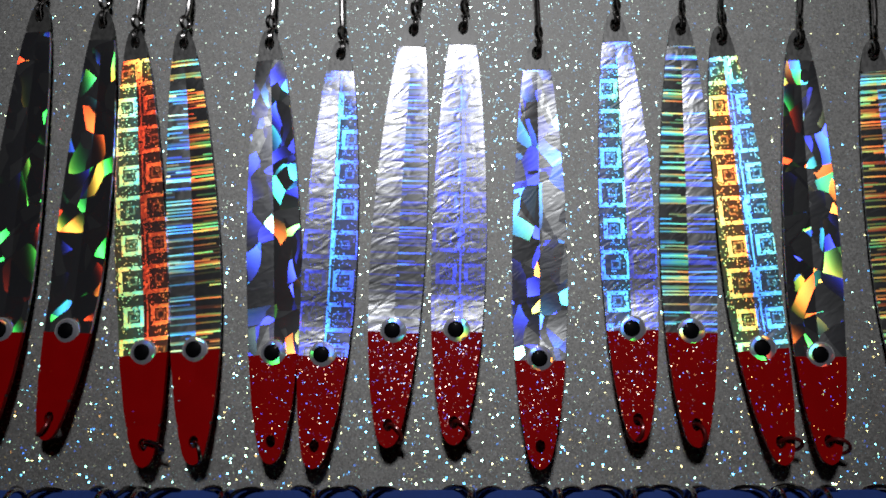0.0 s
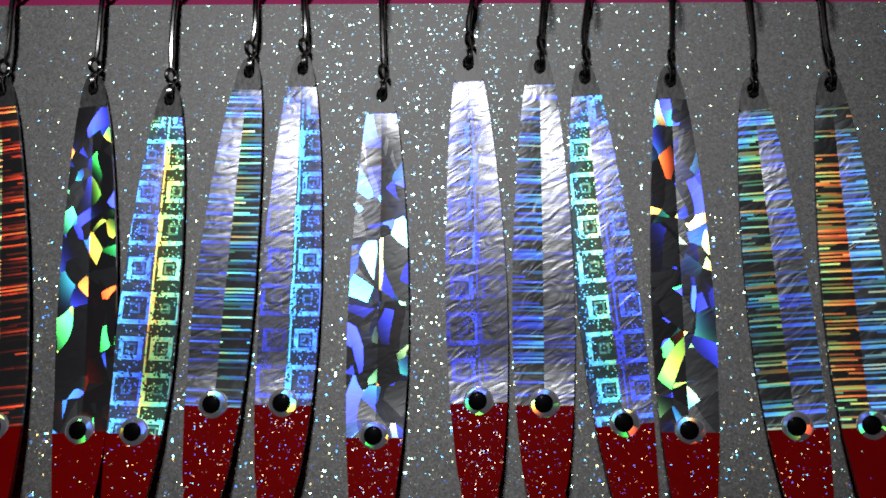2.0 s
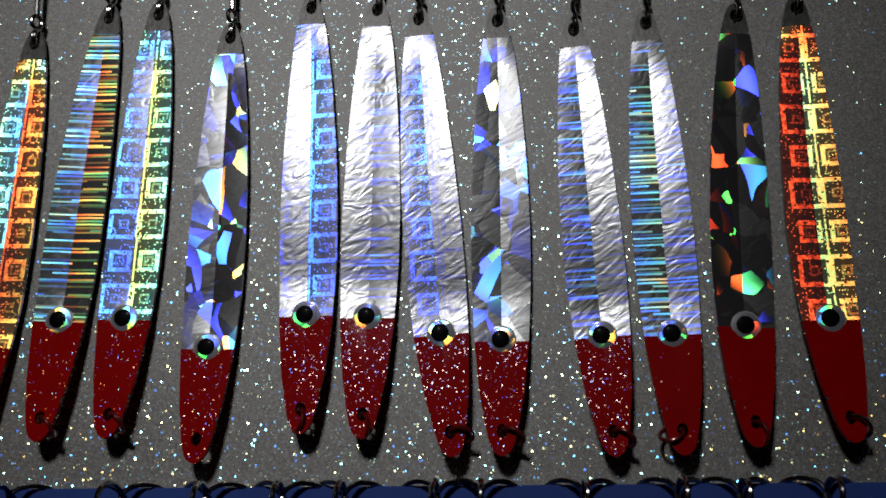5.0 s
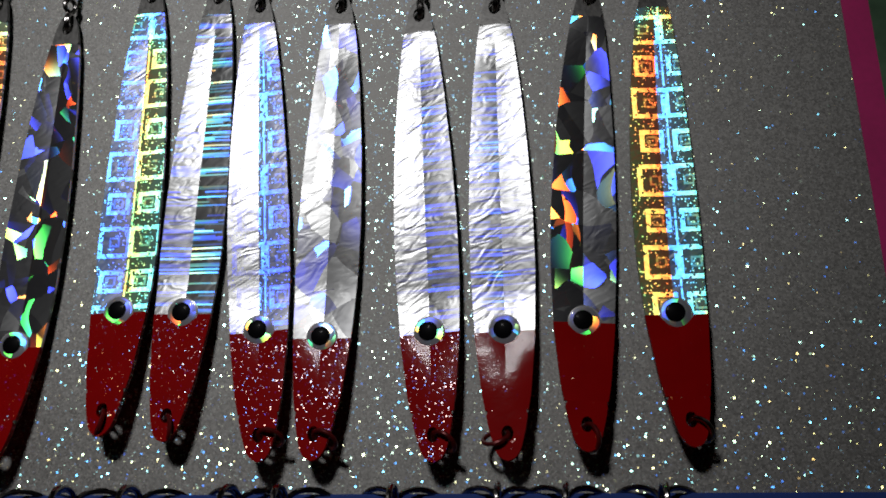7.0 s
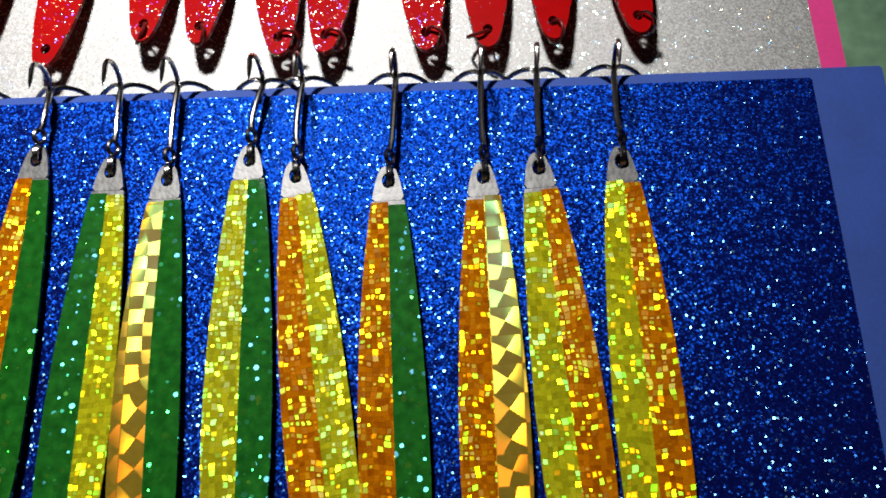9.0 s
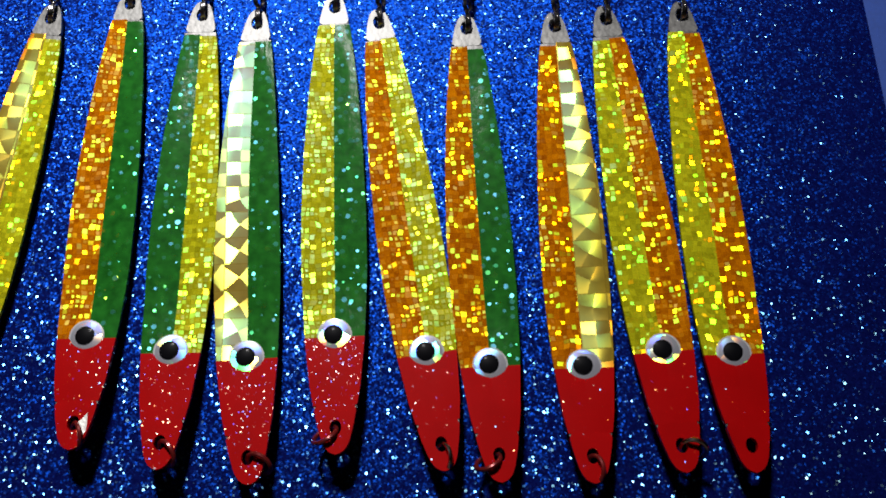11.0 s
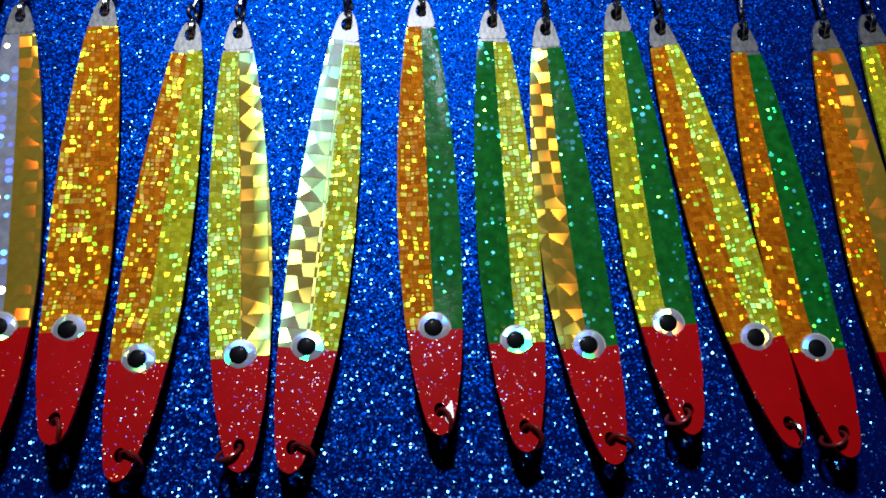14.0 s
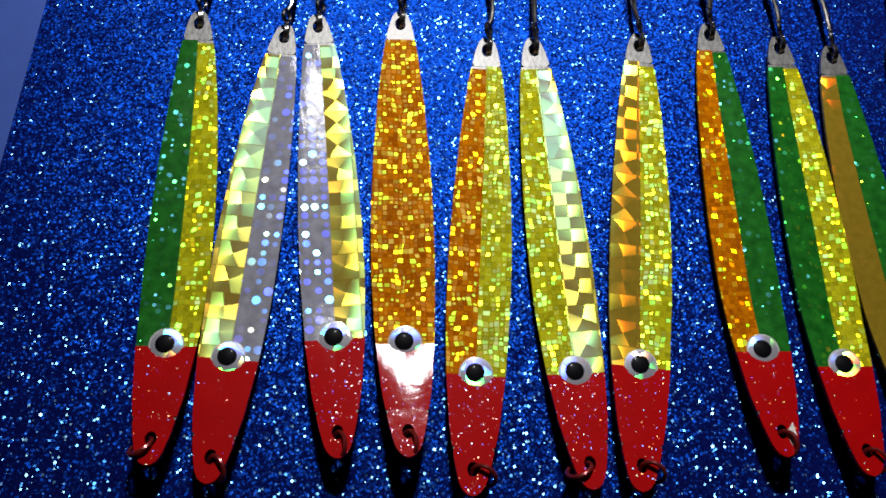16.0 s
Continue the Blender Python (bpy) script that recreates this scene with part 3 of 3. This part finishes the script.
def hook_wire(rise, lean, back, bow):
    """The shank and eye of a treble hook that hangs over an edge rise above its eye."""
    bm = bmesh.new()
    tube(bm, [(lean * f + bow * math.sin(math.pi * f ** 0.6), back * f - 0.0006 * math.sin(math.pi * f), 0.0035 + (rise - 0.0035) * f) for f in (0, 0.08, 0.16, 0.25, 0.36, 0.5, 0.65, 0.8, 1.0)], [0.0005, 0.0006, 0.0006, 0.0006, 0.0006, 0.0006, 0.0006, 0.00066, 0.0006], 10)
    eye = [(0.0006 * math.cos(a), 0.0010 * math.cos(a), 0.0023 + 0.0014 * math.sin(a)) for a in (2 * math.pi * k / 16 for k in range(16))]
    tube(bm, eye, 0.00048, 8, True)
    return bm


def hook_tine(rise, lean, back, heading):
    """One of the three points, bent over from the top of the shank."""
    bm = bmesh.new()
    cx, cy = math.sin(heading), math.cos(heading)
    r = 0.0046
    pts = [(lean * 0.8, back * 0.8, rise - 0.004), (lean, back, rise)]
    for k in range(1, 13):
        a = math.pi * k / 12
        out = r * (1 - math.cos(a))
        pts.append((lean + cx * out, back + cy * out, rise + 0.0027 * math.sin(a)))
    end = 2 * r
    for f in (0.3, 0.7, 1.0):
        pts.append((lean + cx * (end - 0.0006 * f), back + cy * (end - 0.0006 * f), rise - 0.0042 * f))
    radii = [0.00050] * (len(pts) - 3) + [0.0005, 0.00035, 0.00005]
    tube(bm, pts, radii, 8)
    return bm


def lure(hole, eye, tip, y, drop, foils, eye_size, dusty, ring, edge, scale, group, where, chip=0, yaw=0.0):
    """A flat metal fishing lure that hangs by a treble hook from a board's top edge."""
    hx, hz = hole[0] * 0.001, hole[1] * 0.001
    ax, az = tip[0] * 0.001 - hx, tip[1] * 0.001 - hz
    length = math.hypot(ax, az)
    turn = math.atan2(-ax, -az)
    dx, dz = eye[0] * 0.001 - hx, eye[1] * 0.001 - hz
    es = (dx * ax + dz * az) / length
    across = (dx * -az + dz * ax) / length
    bow = across / (4 * es * (length - es) / length ** 2) * 0.6
    shape = Blank(length, bow, drop, scale)
    if foils[0] == foils[1]:
        words = FOIL_WORDS[foils[0]] if foils[0] in ("shards", "squares", "stripes") else FOIL_WORDS[foils[0]] + " holographic foil"
    else:
        words = "%s and %s foil" % (FOIL_WORDS[foils[0]], FOIL_WORDS[foils[1]])
    top = thing("fishing_lure", (hx, y, hz), "red-headed metal lure in %s, %s" % (words, where), "fishing lure", group, turn=turn)
    top.matrix_world = top.matrix_world @ Matrix.Rotation(radians(-yaw), 4, "Z")
    red = (red_dusty if edge is grey_edge else red_speckled) if dusty else red_clean
    f0, f1, tail = 0.0042, es + 0.0005, length - 0.0085
    part("tab", shape.pierced(-0.035 * length, f0, 0.0, (0.0011, 0.0016)), raw_metal, top, "bare grey metal tab")
    part("blank", shape.loft(f0, tail + 0.0005), raw_metal, top, "", True)
    if foils[0] == foils[1]:
        part("foil", shape.loft(f0 - 0.0002, f1, -1, 1, 0.00004, 0.0001, 0.0003), FOILS[foils[0]], top, words, True)
    else:
        part("foil", shape.loft(f0 - 0.0002 + random.uniform(0, 0.0012), f1 + 0.0002, -1, 0.01, 0.00004, 0.0001, 0.0003), FOILS[foils[0]], top, FOIL_WORDS[foils[0]] + " holographic foil", True)
        part("foil", shape.loft(f0 - 0.0002 + random.uniform(0, 0.0012), f1 + 0.0002, 0.01, 1, 0.00004, 0.00012, 0.0003), FOILS[foils[1]], top, FOIL_WORDS[foils[1]] + " holographic foil", True)
    part("head", shape.loft(f1 - 0.0002, tail, -1, 1, 0.00008, 0.00018, 0.0006, 14), red, top, "glossy red lacquer", True)
    part("tail", shape.pierced(tail, length, length - 0.0046, (0.0010, 0.0013), 0.00008, 0.00058), red, top, "glossy red lacquer", True)
    if chip:
        bm = bmesh.new()
        cs, cx = length - 0.0040, shape.mid(length - 0.0040) + chip * 0.0016
        rim = [(cx + math.cos(a) * r * 0.55, cs + math.sin(a) * r) for a, r in ((2 * math.pi * q / 11, random.uniform(0.0013, 0.0026)) for q in range(11))]
        low = [bm.verts.new((px, shape.depth(ps) - 0.0004, -ps)) for px, ps in rim]
        high = [bm.verts.new((px, shape.depth(ps) - 0.00066, -ps)) for px, ps in rim]
        bm.faces.new(high)
        for q in range(11):
            bm.faces.new((low[q], low[(q + 1) % 11], high[(q + 1) % 11], high[q]))
        part("chip", bm, bare_chip, top, "bare metal where the paint chipped off")
    # the stuck-on eye
    yr = shape.depth(es) - 0.0005
    mx = shape.mid(es)
    rim = part("eye", dome(eye_size, 0.0003, yr, mx, -es), eye_rim, top, "stuck-on fish eye", True)
    iris = part("iris", dome(eye_size * 0.90, 0.0003, yr - 0.0001, mx, -es), iris_foil, rim, "silver holographic iris", True)
    part("pupil", dome(eye_size * (0.56 if eye_size > 0.0030 else 0.62), 0.0003, yr - 0.0003, mx - 0.0002, -es + 0.0001), pupil_black, rim, "black pupil", True)
    # rings and hook
    part("split_ring", torus((0, -0.0002, 0.0010), (1, 0.15, 0), 0.0019, 0.00038), dark_nickel, top, "dark nickel ring", True)
    part("split_ring", torus((0.0005, -0.0002, 0.0011), (1, 0.12, 0), 0.0019, 0.00036), dark_nickel, top, "dark nickel ring", True)
    if ring is not None:
        a = math.radians(ring)
        ts = length - 0.0046
        cx, cz = shape.mid(ts) + 0.0021 * math.sin(a), -ts - 0.0021 * math.cos(a)
        part("tail_ring", torus((cx, shape.depth(ts), cz), (math.cos(a) * 0.85, 0.55, math.sin(a) * 0.85), 0.0022, 0.0004), ring_red if dusty or ring % 2 else dark_nickel, top, "small ring with worn red lacquer", True)
    rise = edge(hx) - 0.0019 - hz - 0.0022
    back = 0.0012
    hook = new("treble_hook")
    hook.parent = top
    hook.matrix_basis = Matrix.Rotation(radians(yaw), 4, "Z") @ Matrix.Rotation(-turn, 4, "Y") @ Matrix.Translation((0.0003, -0.0014, 0.0022))
    lean = random.uniform(-0.0012, 0.0012)
    part("shank", hook_wire(rise, lean, back, random.uniform(-0.0009, 0.0009)), dark_nickel, hook, "dark nickel wire", True)
    for heading in (50, -50, 180):
        part("tine", hook_tine(rise, lean, back, math.radians(heading + random.uniform(-5, 5))), dark_nickel, hook, "", True)
    return top


def grey_edge(x):
    return 0.4078 + -0.0014 * x


def blue_edge(x):
    return 0.2887 + 0.0315 * x


# hole, eye and tail tip as (x, z) in millimetres, foils, red lacquer with dust, how the tail ring hangs
GREY_LURES = (
    ((-91.4, 390.6), (-91.9, 319.1), (-91.4, 297.3), "shards", 0, -30),
    ((-76.7, 389.0), (-76.9, 319.3), (-78.6, 296.6), "shards", 0, -35),
    ((-68.9, 384.5), (-61.0, 315.2), (-57.8, 291.8), "squares", 0, 70),
    ((-57.9, 384.4), (-49.7, 316.1), (-47.7, 292.6), "stripes", 0, 10),
    ((-38.6, 384.7), (-33.2, 315.8), (-32.2, 293.2), "shards", 1, None),
    ((-22.5, 382.4), (-22.9, 315.7), (-23.7, 292.5), "squares", 1, None),
    ((-6.5, 388.3), (-8.7, 321.1), (-8.7, 297.1), "stripes", 1, 40),
    ((4.5, 388.9), (4.9, 321.6), (4.7, 298.0), "squares", 1, 45),
    ((20.9, 383.2), (22.4, 316.0), (22.3, 293.7), "shards", 1, None),
    ((38.1, 390.0), (41.5, 322.7), (42.1, 299.6), "squares", 1, -15),
    ((52.4, 389.3), (53.5, 322.5), (53.7, 298.9), "stripes", 1, 5),
    ((61.3, 387.0), (67.6, 319.3), (70.8, 295.9), "squares", 1, 75),
    ((78.0, 386.3), (79.7, 318.2), (79.9, 296.3), "shards", 1, 65),
    ((94.0, 384.0), (98.6, 319.3), (100.9, 296.6), "stripes", 1, 55),
    ((108.9, 385.3), (111.9, 319.8), (113.2, 297.1), "stripes", 0, -75),
    ((127.2, 386.6), (125.2, 321.5), (125.7, 298.8), "shards", 0, 15),
    ((139.6, 388.2), (140.7, 323.0), (143.0, 299.9), "squares", 0, 40),
)
BLUE_LURES = (
    ((-83.0, 269.3), (-80.5, 199.3), (-81.1, 177.5), "green", "yellow", 1, -55),
    ((-65.3, 266.9), (-70.0, 197.3), (-71.0, 174.7), "gold", "silver", 0, 35),
    ((-58.5, 269.9), (-51.0, 201.6), (-49.4, 179.4), "silver", "gold", 1, 0),
    ((-41.3, 271.6), (-38.7, 200.9), (-37.5, 179.5), "orange", "orange", 1, 5),
    ((-23.0, 266.0), (-25.6, 195.6), (-26.7, 173.6), "orange", "yellow", 1, 65),
    ((-13.1, 266.6), (-7.6, 196.4), (-5.9, 175.1), "yellow", "gold", 1, -65),
    ((9.5, 269.0), (4.8, 198.0), (2.4, 174.9), "gold", "yellow", 1, 65),
    ((25.2, 272.7), (27.5, 201.6), (28.7, 181.4), "orange", "green", 1, 15),
    ((40.3, 270.1), (42.8, 199.2), (43.6, 178.4), "green", "yellow", 1, 35),
    ((51.6, 268.3), (55.6, 198.3), (59.0, 176.2), "gold", "green", 1, 60),
    ((67.1, 272.4), (71.2, 202.6), (73.1, 181.4), "yellow", "green", 1, -60),
    ((76.3, 268.8), (87.6, 199.8), (91.4, 179.0), "orange", "yellow", 0, 0),
    ((94.0, 267.7), (98.6, 197.7), (100.7, 177.3), "orange", "green", 0, -65),
    ((111.8, 268.5), (115.2, 197.7), (116.0, 177.4), "orange", "gold", 0, 5),
    ((122.2, 270.3), (129.3, 200.9), (131.1, 179.4), "yellow", "orange", 0, 70),
    ((137.6, 271.5), (141.4, 200.6), (142.6, 179.6), "yellow", "orange", 0, None),
)
# degrees by which each lure on the grey board is twisted to its right
GREY_YAW = (6, 6, 5, 3, 1, 0, 0, 0, 0, 1, 0, -1, 0, 4, 4, -3, -2)
for (hole, eye, tip, foil, dusty, ring), yaw in zip(GREY_LURES, GREY_YAW):
    lure(hole, eye, tip, 0.1922, 0.0036, (foil, foil), 0.0028, dusty, ring, grey_edge, 0.88, "lures on the grey board", "on grey board", yaw=yaw)
for hole, eye, tip, left, right, dusty, ring in BLUE_LURES:
    lure(hole, eye, tip, 0.1888, 0.0058 if abs(hole[0] + 41) < 2 else 0.0038, (left, right), 0.0031, dusty, ring, blue_edge, 0.91, "lures on the blue board", "on blue board", 1 if abs(hole[0] - 25) < 2 else 0)
